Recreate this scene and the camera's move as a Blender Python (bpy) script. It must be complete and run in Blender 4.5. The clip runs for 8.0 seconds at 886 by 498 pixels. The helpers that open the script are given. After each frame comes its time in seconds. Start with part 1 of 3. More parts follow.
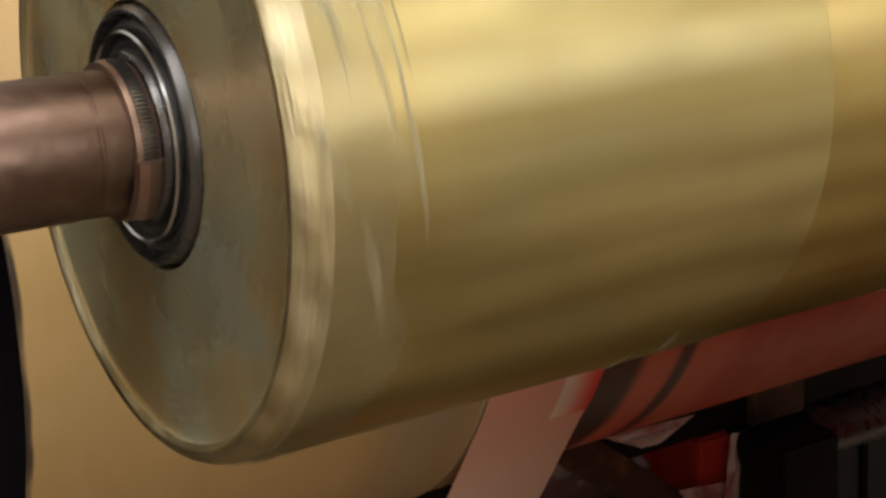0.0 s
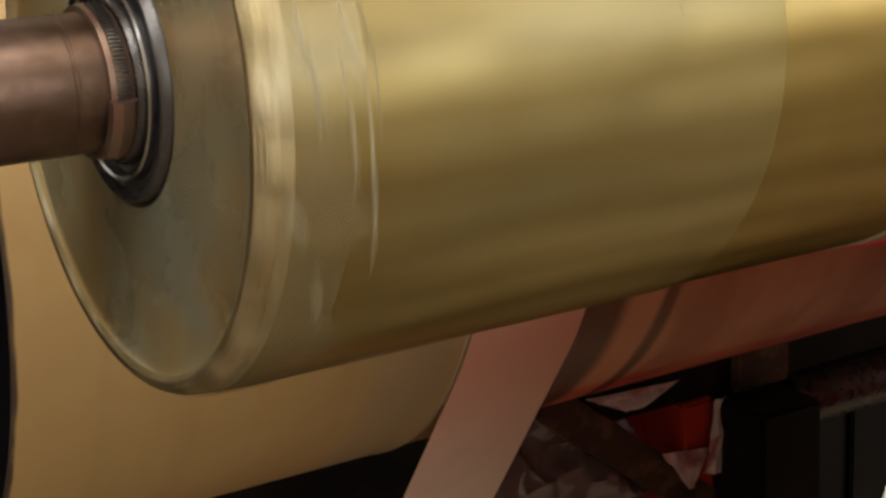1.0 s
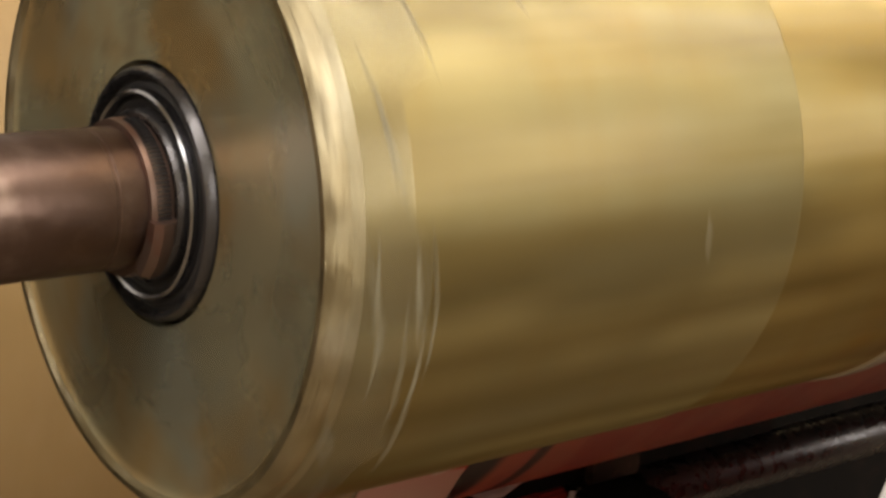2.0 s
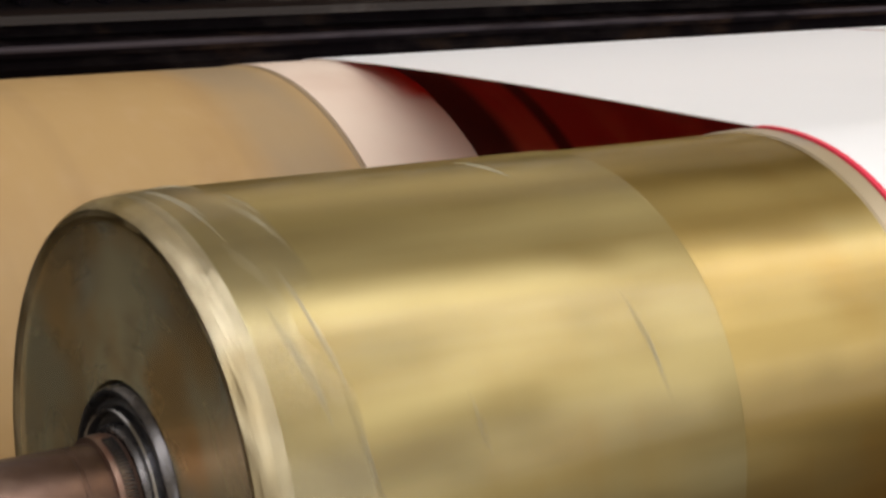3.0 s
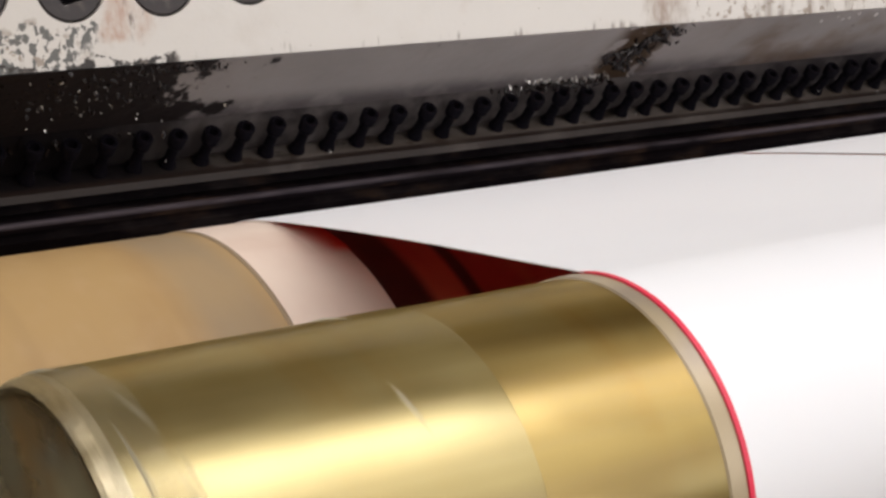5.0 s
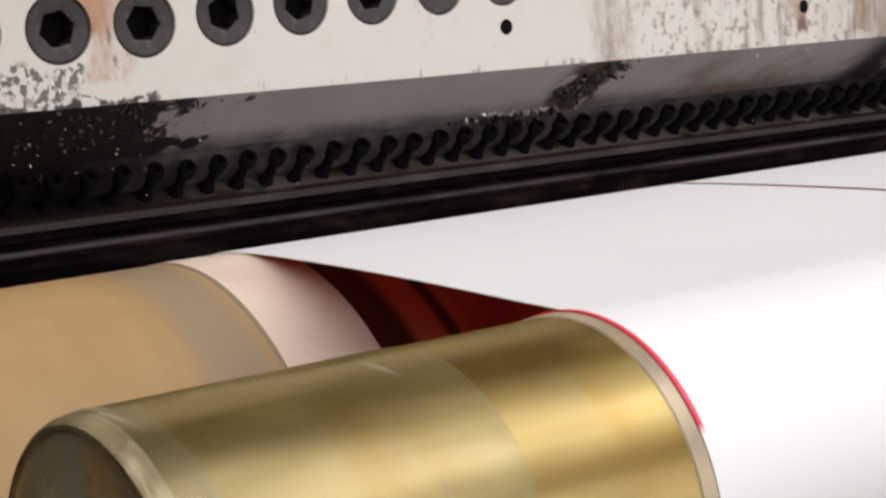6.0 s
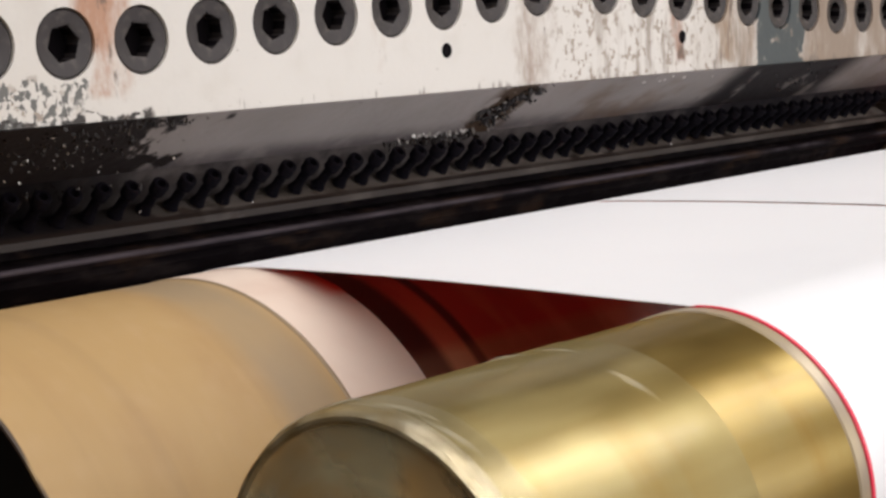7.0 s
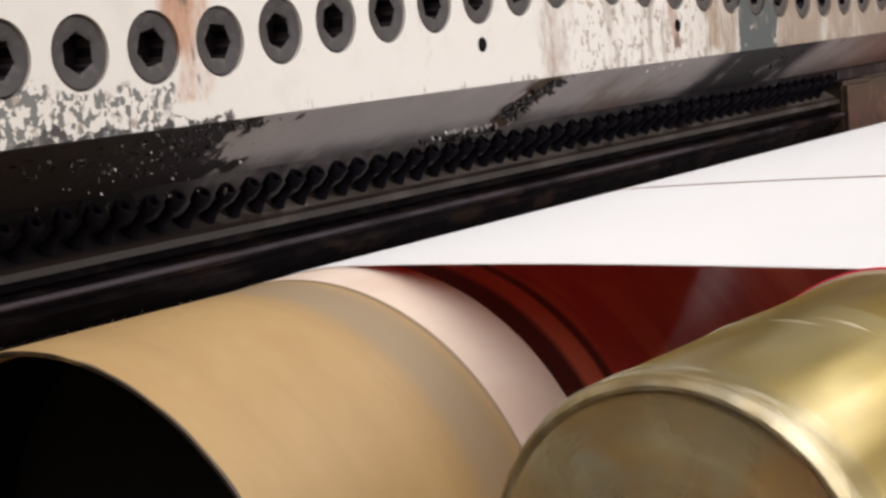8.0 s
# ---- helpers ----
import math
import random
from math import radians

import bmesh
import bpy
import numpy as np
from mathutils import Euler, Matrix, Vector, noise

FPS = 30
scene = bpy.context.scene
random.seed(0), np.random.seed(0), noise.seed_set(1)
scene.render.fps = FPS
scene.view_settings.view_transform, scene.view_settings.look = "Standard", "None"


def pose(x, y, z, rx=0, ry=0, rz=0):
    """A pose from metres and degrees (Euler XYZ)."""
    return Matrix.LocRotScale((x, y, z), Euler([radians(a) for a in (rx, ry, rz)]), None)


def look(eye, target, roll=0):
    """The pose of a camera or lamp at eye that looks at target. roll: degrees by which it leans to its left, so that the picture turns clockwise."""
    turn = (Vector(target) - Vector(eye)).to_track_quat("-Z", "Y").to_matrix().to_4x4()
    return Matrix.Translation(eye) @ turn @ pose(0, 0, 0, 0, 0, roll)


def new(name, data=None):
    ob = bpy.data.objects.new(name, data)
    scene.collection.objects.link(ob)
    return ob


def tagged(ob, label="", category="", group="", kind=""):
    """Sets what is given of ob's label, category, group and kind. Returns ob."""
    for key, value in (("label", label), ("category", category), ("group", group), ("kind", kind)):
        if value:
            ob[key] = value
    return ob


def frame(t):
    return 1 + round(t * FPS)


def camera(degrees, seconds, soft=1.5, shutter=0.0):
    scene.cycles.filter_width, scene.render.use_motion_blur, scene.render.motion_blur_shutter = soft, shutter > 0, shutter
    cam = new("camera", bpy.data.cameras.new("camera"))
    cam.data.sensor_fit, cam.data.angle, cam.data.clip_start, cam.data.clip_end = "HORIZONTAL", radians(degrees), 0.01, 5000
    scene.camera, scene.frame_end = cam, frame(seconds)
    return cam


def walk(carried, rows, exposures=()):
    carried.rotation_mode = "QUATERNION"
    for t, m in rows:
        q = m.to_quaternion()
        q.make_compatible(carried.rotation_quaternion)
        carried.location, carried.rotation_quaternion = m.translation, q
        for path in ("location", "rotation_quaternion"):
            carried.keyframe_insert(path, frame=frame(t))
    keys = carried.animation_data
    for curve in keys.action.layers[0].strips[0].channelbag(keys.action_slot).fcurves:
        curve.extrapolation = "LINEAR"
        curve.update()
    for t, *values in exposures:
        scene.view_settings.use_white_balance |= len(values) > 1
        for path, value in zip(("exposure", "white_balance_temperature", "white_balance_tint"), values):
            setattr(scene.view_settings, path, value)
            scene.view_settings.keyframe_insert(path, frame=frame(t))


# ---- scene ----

def view(x, y, z, yaw, pitch, roll):
    """A camera pose from its place and its yaw, pitch and roll in degrees."""
    a, b = radians(yaw), radians(pitch)
    way = Vector((math.cos(b) * math.cos(a), math.cos(b) * math.sin(a), math.sin(b)))
    return look((x, y, z), Vector((x, y, z)) + way, -roll)


# ---- camera ----
cam = camera(29.3, 8.0, soft=2.8, shutter=0.2)
walk(cam, [
    (0, view(-0.1117, -0.2760, 0.0505, 57.91, -14.14, 3.32)),
    (0.5, view(-0.1101, -0.2884, 0.0494, 58.42, -15.14, 1.98)),
    (1, view(-0.1121, -0.2909, 0.0482, 58.12, -15.10, 2.21)),
    (1.2, view(-0.1124, -0.2882, 0.0485, 57.98, -14.93, 2.63)),
    (2.3, view(-0.1520, -0.2602, 0.0805, 49.30, -13.10, -3.90)),
    (2.5, view(-0.1450, -0.2602, 0.0992, 50.50, -14.42, -3.40)),
    (2.7, view(-0.1320, -0.2660, 0.1100, 53.00, -14.25, -2.90)),
    (3, view(-0.1277, -0.2900, 0.1200, 55.10, -12.45, -0.80)),
    (3.5, view(-0.1219, -0.3237, 0.1323, 57.01, -10.63, 2.47)),
    (4, view(-0.1116, -0.3377, 0.1365, 57.88, -9.56, 3.20)),
    (4.5, view(-0.1201, -0.3560, 0.1416, 57.33, -9.13, 3.37)),
    (5, view(-0.1360, -0.3766, 0.1444, 55.83, -8.67, 3.18)),
    (5.2, view(-0.1379, -0.3888, 0.1482, 55.89, -8.68, 3.04)),
    (6.3, view(-0.2297, -0.3974, 0.1676, 48.93, -8.54, 2.14)),
    (6.5, view(-0.2718, -0.3663, 0.1686, 45.41, -8.41, 1.42)),
    (7, view(-0.3177, -0.3052, 0.1627, 40.88, -7.87, 1.89)),
    (7.5, view(-0.3534, -0.2731, 0.1573, 38.50, -7.51, 3.34)),
    (8, view(-0.3918, -0.2069, 0.1569, 35.02, -7.61, 4.29)),
], exposures=[(0.0, 0.36, 6900, 5), (1.2, 0.25, 7200, 7), (2.3, 0.04, 7100, 10), (3.0, -0.26, 6650, 10), (4.0, -0.30, 6650, 13), (5.2, -0.28, 6450, 12), (6.3, -0.22, 6400, 12), (8.0, 0.04, 6500, 12)])

# ---- light ----
world = bpy.data.worlds.new("world")
scene.world = world
world.use_nodes = True
world.node_tree.nodes["Background"].inputs[0].default_value = (0.75, 0.85, 1.0, 1)
world.node_tree.nodes["Background"].inputs[1].default_value = 0.15


def area_lamp(name, eye, target, sx, sy, watts, colour):
    data = bpy.data.lights.new(name, "AREA")
    data.shape, data.size, data.size_y = "RECTANGLE", sx, sy
    data.energy, data.color = watts, colour
    ob = new(name, data)
    ob.matrix_world = look(eye, target)
    return ob


# a row of tube lamps under the ceiling and the daylight of the window behind the camera
for y, w, k in ((-3.0, 0.35, 17), (-2.35, 0.25, 19), (-1.75, 0.45, 22), (-1.1, 0.55, 26), (-0.45, 0.35, 7)):
    area_lamp("ceiling_tubes", (1.5, y, 2.95), (1.5, y, 0), 13.0, w, 11 * w * k, (1.0, 0.985, 0.97))
area_lamp("window_light", (2.2, -3.42, 0.82), (2.2, 0, 0.75), 6.4, 1.6, 92, (1.0, 0.985, 0.965))


# ---- materials ----
class Mat:
    """A node material: a Principled surface, with small helpers to mix colours by noise and place."""

    def __init__(self, name, colour=(0.5, 0.5, 0.5), rough=0.5, metal=0.0, spec=0.5):
        self.m = bpy.data.materials.new(name)
        self.m.use_nodes = True
        self.nt = self.m.node_tree
        self.b = self.nt.nodes["Principled BSDF"]
        self.b.inputs["Base Color"].default_value = (*colour, 1)
        self.b.inputs["Roughness"].default_value = rough
        self.b.inputs["Metallic"].default_value = metal
        self.b.inputs["Specular IOR Level"].default_value = spec
        self.last = None
        self.colour = colour
        self.co = self.nt.nodes.new("ShaderNodeTexCoord").outputs["Object"]

    def node(self, kind, **values):
        n = self.nt.nodes.new(kind)
        for k, v in values.items():
            n.inputs[k].default_value = v
        return n

    def link(self, a, b):
        self.nt.links.new(a, b)

    def noise(self, scale, detail=4.0, stretch=(1, 1, 1), rough=0.55, shift=0.0):
        mp = self.node("ShaderNodeMapping")
        mp.inputs["Scale"].default_value = stretch
        mp.inputs["Location"].default_value = (shift, shift * 0.7, -shift)
        self.link(self.co, mp.inputs[0])
        n = self.node("ShaderNodeTexNoise", Scale=scale, Detail=detail, Roughness=rough)
        self.link(mp.outputs[0], n.inputs["Vector"])
        return n.outputs["Fac"]

    def steps(self, fac, lo, hi, a=0.0, b=1.0):
        r = self.node("ShaderNodeMapRange")
        r.interpolation_type = "SMOOTHSTEP"
        for k, v in zip((1, 2, 3, 4), (lo, hi, a, b)):
            r.inputs[k].default_value = v
        self.link(fac, r.inputs[0])
        return r.outputs[0]

    def axis(self, i):
        s = self.node("ShaderNodeSeparateXYZ")
        self.link(self.co, s.inputs[0])
        return s.outputs[i]

    def band(self, fac, lo, hi, soft):
        return self.times(self.steps(fac, lo - soft, lo + soft), self.steps(fac, hi - soft, hi + soft, 1, 0))

    def times(self, a, b, op="MULTIPLY"):
        n = self.node("ShaderNodeMath")
        n.operation = op
        for i, v in enumerate((a, b)):
            if isinstance(v, (int, float)):
                n.inputs[i].default_value = v
            else:
                self.link(v, n.inputs[i])
        return n.outputs[0]

    def mix(self, fac, colour):
        n = self.nt.nodes.new("ShaderNodeMix")
        n.data_type = "RGBA"
        self.link(fac, n.inputs[0])
        if self.last is None:
            n.inputs[6].default_value = (*self.colour, 1)
        else:
            self.link(self.last, n.inputs[6])
        n.inputs[7].default_value = (*colour, 1)
        self.last = n.outputs[2]
        self.link(self.last, self.b.inputs["Base Color"])
        return self

    def rough(self, fac, lo, hi):
        self.link(self.steps(fac, 0.3, 0.7, lo, hi), self.b.inputs["Roughness"])
        return self

    def thin(self, fac, colour):
        """Lets part of the light through, as thin paper does."""
        t = self.nt.nodes.new("ShaderNodeBsdfTranslucent")
        t.inputs[0].default_value = (*colour, 1)
        mx = self.nt.nodes.new("ShaderNodeMixShader")
        mx.inputs[0].default_value = fac
        self.link(self.b.outputs[0], mx.inputs[1])
        self.link(t.outputs[0], mx.inputs[2])
        self.link(mx.outputs[0], self.nt.nodes["Material Output"].inputs[0])
        return self

    def clear(self, fac):
        """Lets part of the light straight through, as clear film does."""
        t = self.nt.nodes.new("ShaderNodeBsdfTransparent")
        mx = self.nt.nodes.new("ShaderNodeMixShader")
        mx.inputs[0].default_value = fac
        self.link(self.b.outputs[0], mx.inputs[1])
        self.link(t.outputs[0], mx.inputs[2])
        self.link(mx.outputs[0], self.nt.nodes["Material Output"].inputs[0])

    def bump(self, fac, height, strength=1.0):
        n = self.node("ShaderNodeBump", Strength=strength, Distance=height)
        self.link(fac, n.inputs["Height"])
        self.link(n.outputs[0], self.b.inputs["Normal"])
        return self


def brass(name, rough, tone=(0.70, 0.55, 0.27), wear=0.5, metal=1.0, coat=0.0, crinkle=0.0):
    """Turned brass: fine grooves round the roller spread the gloss along its axis."""
    m = Mat(name, tone, rough, metal)
    m.mix(m.steps(m.noise(5, 3, (4, 1, 1)), 0.35, 0.75, 0, wear), (tone[0] * 0.8, tone[1] * 0.74, tone[2] * 0.62))
    m.mix(m.steps(m.noise(26, 3, (0.5, 1, 1), shift=3), 0.5, 0.75, 0, wear), (tone[0] * 0.9, tone[1] * 1.04, tone[2] * 1.4))
    m.mix(m.steps(m.noise(38, 3, (1, 0.12, 0.12), shift=8), 0.48, 0.72, 0, wear * 1.4), (tone[0] * 0.86, tone[1] * 0.68, tone[2] * 0.42))
    # axial streaks put reflections along the roller into the colour
    m.mix(m.steps(m.noise(46, 4, (0.10, 1, 1), 0.6, 2), 0.45, 0.60, 0, 0.85), (tone[0] * 0.50, tone[1] * 0.46, tone[2] * 0.38))
    m.mix(m.steps(m.noise(20, 3, (0.35, 1, 1), 0.6, 6), 0.50, 0.62, 0, 0.6), (tone[0] * 0.82, tone[1] * 0.88, tone[2] * 1.0))
    m.mix(m.steps(m.noise(30, 4, (0.16, 1, 1), 0.6, 13), 0.52, 0.60, 0, 0.75), (tone[0] * 1.40, tone[1] * 1.42, tone[2] * 1.45))
    # finer streaks, likewise painted in for reflections
    m.mix(m.steps(m.noise(150, 3, (0.03, 1, 1), 0.6, 17), 0.46, 0.58, 0, 0.7), (tone[0] * 0.62, tone[1] * 0.55, tone[2] * 0.42))
    m.rough(m.noise(30, 4, (0.2, 1, 1), shift=1), rough * 0.7, rough * 1.3)
    if crinkle:
        m.bump(m.noise(110, 5, (1.5, 1, 1), shift=5), 0.005, 0.8)
    else:
        m.bump(m.noise(34, 3, (0.10, 1, 1), shift=5), 0.0016, 0.5)
    m.b.inputs["Specular Tint"].default_value = (0.95, 0.80, 0.46, 1)
    if coat:
        m.b.inputs["Coat Weight"].default_value = coat
        m.b.inputs["Coat Roughness"].default_value = 0.16
        tangent = m.nt.nodes.new("ShaderNodeTangent")
        tangent.direction_type, tangent.axis = "RADIAL", "X"
        m.link(tangent.outputs[0], m.b.inputs["Tangent"])
        m.b.inputs["Anisotropic"].default_value = 0.5
        m.b.inputs["Anisotropic Rotation"].default_value = 0.25
    return m.m


M = {}
M["brass"] = brass("brass", 0.50, (0.37, 0.305, 0.145), coat=0.3)
M["brass_bright"] = brass("bare_brass", 0.44, (0.35, 0.262, 0.100), coat=0.27)
m = Mat("brass_end_stain_reflection", (0.72, 0.66, 0.43), 0.25, 0.75)
# blotches for stains and for reflections, both put into the colour
m.mix(m.steps(m.noise(28, 4, (1, 1, 1), 0.6, 2), 0.42, 0.62), (0.68, 0.46, 0.20))
m.mix(m.steps(m.noise(22, 4, (1, 1, 1), 0.6, 6), 0.50, 0.66), (0.66, 0.70, 0.58))
m.mix(m.steps(m.noise(16, 3, (1, 1, 1), 0.5, 9), 0.40, 0.60, 0, 0.55), (0.34, 0.29, 0.19))
m.mix(m.steps(m.noise(60, 4, (1, 1, 1), 0.6, 4), 0.56, 0.70, 0, 0.5), (0.38, 0.26, 0.13))
m.rough(m.noise(40, 4), 0.20, 0.36).bump(m.noise(28, 3, shift=3), 0.0012, 0.25)
M["brass_end"] = m.m
M["brass_rim"] = brass("brass_rim", 0.36, (0.56, 0.50, 0.36), crinkle=1.0)
m = Mat("wrinkled_film", (0.52, 0.48, 0.36), 0.3, 0.2)
m.bump(m.noise(160, 3), 0.001, 0.5)
m.clear(0.35)
M["film"] = m.m
m = Mat("clear_film_wrap", (0.44, 0.39, 0.25), 0.2, 0.5)
m.mix(m.steps(m.noise(50, 4, (1, 1, 1), 0.6, 2), 0.4, 0.6), (0.26, 0.23, 0.15))
m.bump(m.noise(60, 3, (1.5, 1, 1)), 0.002, 0.4)
m.clear(0.78)
M["wrap"] = m.m
m = Mat("clear_film_margin", (0.37, 0.30, 0.20), 0.35, 0.3)
m.mix(m.steps(m.noise(60, 3), 0.45, 0.7), (0.28, 0.23, 0.18))
M["margin"] = m.m
m = Mat("oxidised_steel", (0.115, 0.072, 0.057), 0.34, 0.9)
m.mix(m.steps(m.noise(60, 5), 0.45, 0.7), (0.23, 0.16, 0.13))
m.mix(m.steps(m.noise(220, 4, (0.3, 1, 1), shift=2), 0.55, 0.75, 0, 0.7), (0.10, 0.055, 0.04))
m.rough(m.noise(90, 4), 0.28, 0.5).bump(m.noise(400, 4), 0.0003, 0.3)
M["shaft"] = m.m
m = Mat("copper_clamp", (0.20, 0.13, 0.105), 0.4, 0.8)
m.mix(m.steps(m.noise(150, 4), 0.5, 0.7), (0.20, 0.10, 0.075))
M["clamp"] = m.m
m = Mat("dark_steel", (0.10, 0.095, 0.10), 0.33, 0.8)
m.rough(m.noise(120, 3), 0.2, 0.4)
M["dark_steel"] = m.m
M["chrome"] = Mat("chrome", (0.42, 0.42, 0.45), 0.22, 1.0).m
m = Mat("rubber_seal", (0.03, 0.028, 0.03), 0.45)
M["seal"] = m.m
m = Mat("kraft_paper", (0.335, 0.215, 0.088), 0.62)
m.mix(m.steps(m.noise(14, 4, (2, 1, 1)), 0.4, 0.75), (0.305, 0.188, 0.076))
m.mix(m.steps(m.noise(180, 4, (0.5, 1, 1), shift=2), 0.5, 0.72, 0, 0.35), (0.40, 0.27, 0.145))
m.mix(m.times(m.band(m.axis(0), 0.140, 0.171, 0.008), m.steps(m.noise(9, 3), 0.2, 0.6, 0.35, 0.8)), (0.215, 0.165, 0.110))
m.mix(m.steps(m.noise(55, 3, (1, 0.04, 0.04), shift=5), 0.5, 0.75, 0, 0.28), (0.21, 0.130, 0.058))
m.mix(m.steps(m.times(m.noise(80, 4, (0.2, 1, 1), shift=4), m.steps(m.axis(0), 0.0201, 0.0241, 1.2, 0)), 0.30, 0.55), (0.035, 0.02, 0.012))
m.bump(m.noise(300, 4), 0.0003, 0.25)
M["kraft"] = m.m
m = Mat("plain_kraft", (0.50, 0.30, 0.16), 0.6)
m.mix(m.steps(m.noise(30, 4, (2, 1, 1)), 0.4, 0.7), (0.42, 0.24, 0.12))
M["kraft_plain"] = m.m
M["seam"] = Mat("dark_paper_seam", (0.23, 0.165, 0.10), 0.6).m
m = Mat("white_paper", (0.88, 0.90, 0.94), 0.5)
m.mix(m.steps(m.noise(6, 3), 0.4, 0.8), (0.85, 0.87, 0.915))
m.bump(m.noise(400, 3), 0.0002, 0.15)
m.thin(0.2, (0.85, 0.82, 0.82))
M["paper"] = m.m
m = Mat("printed_underside", (0.42, 0.03, 0.025), 0.45)
m.mix(m.steps(m.noise(9, 3), 0.45, 0.6), (0.30, 0.025, 0.02))
m.thin(0.35, (0.8, 0.14, 0.1))
M["paper_under"] = m.m
m = Mat("trim_paper", (0.62, 0.505, 0.43), 0.6)
m.mix(m.steps(m.noise(20, 3), 0.4, 0.7), (0.56, 0.43, 0.36))
# dim red bounce light on the strip's lower front, put into the colour
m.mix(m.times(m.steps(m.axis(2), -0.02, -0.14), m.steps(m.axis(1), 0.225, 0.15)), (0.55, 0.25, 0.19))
M["trim"] = m.m
m = Mat("red_print", (0.50, 0.125, 0.075), 0.35)
m.mix(m.steps(m.noise(10, 3, (3, 1, 1)), 0.42, 0.6), (0.42, 0.06, 0.045))
m.mix(m.band(m.axis(0), 0.2605, 0.2675, 0.002), (0.05, 0.008, 0.006))
m.mix(m.band(m.axis(0), 0.18, 0.2435, 0.004), (0.035, 0.008, 0.006))
M["red_print"] = m.m
m = Mat("brown_print", (0.55, 0.27, 0.16), 0.4)
m.mix(m.steps(m.noise(10, 3, (3, 1, 1)), 0.42, 0.6), (0.40, 0.17, 0.095))
m.mix(m.band(m.axis(0), 0.2605, 0.2675, 0.002), (0.16, 0.07, 0.04))
m.mix(m.band(m.axis(0), 0.18, 0.2435, 0.004), (0.12, 0.055, 0.035))
M["brown_print"] = m.m
m = Mat("red_edge_ink", (0.62, 0.02, 0.06), 0.45)
m.mix(m.steps(m.noise(60, 3), 0.45, 0.7), (0.55, 0.025, 0.06))
M["red_ink"] = m.m
m = Mat("faded_red_band", (0.62, 0.505, 0.43), 0.5)
# pale margin that turns red towards its outer edge
m.mix(m.steps(m.axis(0), 0.2075, 0.224), (0.56, 0.03, 0.025))
M["red_fade"] = m.m
# the worn white paint of the die
m = Mat("worn_white_paint", (0.52, 0.495, 0.47), 0.42)
ax = m.times(m.axis(0), m.times(m.times(m.noise(32, 5, (1, 1, 1), 0.6, 15), 0.045), -0.0225, "ADD"), "ADD")
m.mix(m.steps(m.noise(35, 4), 0.5, 0.8, 0, 0.5), (0.45, 0.415, 0.38))
az = m.times(m.axis(2), m.times(m.times(m.noise(40, 5, (1, 1, 1), 0.6, 16), 0.03), -0.015, "ADD"), "ADD")
for lo, hi, low, tone in ((0.161, 0.189, 0.1325, (0.33, 0.165, 0.095)), (0.352, 0.358, 0.135, (0.30, 0.17, 0.11)), (0.474, 0.510, 0.121, (0.20, 0.13, 0.09)), (0.640, 0.656, 0.125, (0.24, 0.12, 0.08)), (0.700, 0.748, 0.119, (0.22, 0.145, 0.09)), (0.829, 0.86, 0.119, (0.20, 0.12, 0.07))):
    spot = m.times(m.band(ax, lo, hi, 0.005), m.steps(az, low - 0.003, low + 0.003))
    m.mix(m.times(spot, m.steps(m.noise(48, 6, (1, 1, 0.35), 0.7, lo * 9), 0.34, 0.64, 0, 0.95)), tone)
    m.mix(m.times(spot, m.steps(m.noise(90, 5, (1, 1, 0.3), 0.65, lo * 5), 0.58, 0.66, 0, 0.8)), (0.07, 0.05, 0.04))
chips = m.steps(m.noise(170, 5, (1, 1, 1), 0.62, 4), 0.54, 0.60)
for lo, hi, high in ((-0.2, 0.155, 0.142), (0.512, 0.70, 0.21)):
    m.mix(m.times(chips, m.times(m.times(m.band(ax, lo, hi, 0.015), m.steps(az, high + 0.006, high - 0.006)), m.steps(m.noise(40, 3, shift=7), 0.32, 0.42))), (0.27, 0.225, 0.19))
flakes = m.steps(m.noise(290, 3, (1, 1, 0.8), 0.5, 11), 0.505, 0.525)
m.mix(m.times(flakes, m.times(m.band(ax, -0.3, 0.158, 0.002), m.times(m.steps(az, 0.1415, 0.1405), m.steps(m.noise(34, 4, shift=12), 0.40, 0.46)))), (0.105, 0.104, 0.100))
m.mix(m.times(m.steps(az, 0.1224, 0.1217), m.times(m.band(ax, -0.3, 0.20, 0.003), m.steps(m.noise(150, 4, shift=13), 0.44, 0.52))), (0.02, 0.015, 0.013))
m.mix(m.times(m.steps(ax, 0.64, 0.80), m.steps(m.noise(22, 5, (1, 1, 0.4), 0.65, 14), 0.28, 0.54, 0.15, 0.95)), (0.20, 0.15, 0.115))
m.mix(m.times(m.steps(ax, 0.44, 0.60), m.steps(m.noise(70, 5, (1, 1, 0.22), 0.65, 21), 0.52, 0.66, 0, 0.75)), (0.20, 0.16, 0.13))
m.mix(m.times(m.steps(az, 0.1245, 0.1200), m.steps(m.noise(120, 4, (1, 1, 0.15), 0.6, 22), 0.56, 0.64, 0, 0.7)), (0.13, 0.105, 0.09))
m.mix(m.times(m.band(ax, 0.752, 0.822, 0.002), m.steps(m.noise(60, 5, shift=2), 0.30, 0.42)), (0.040, 0.050, 0.055))
m.mix(m.steps(m.noise(420, 3, shift=8), 0.70, 0.74), (0.15, 0.12, 0.10))
m.bump(m.noise(150, 4), 0.0006, 0.3)
M["plate"] = m.m
m = Mat("grey_die_steel", (0.265, 0.238, 0.232), 0.5, 0.0, 0.14)
ax = m.axis(0)
m.mix(m.steps(m.noise(12, 4), 0.4, 0.75), (0.22, 0.197, 0.190))
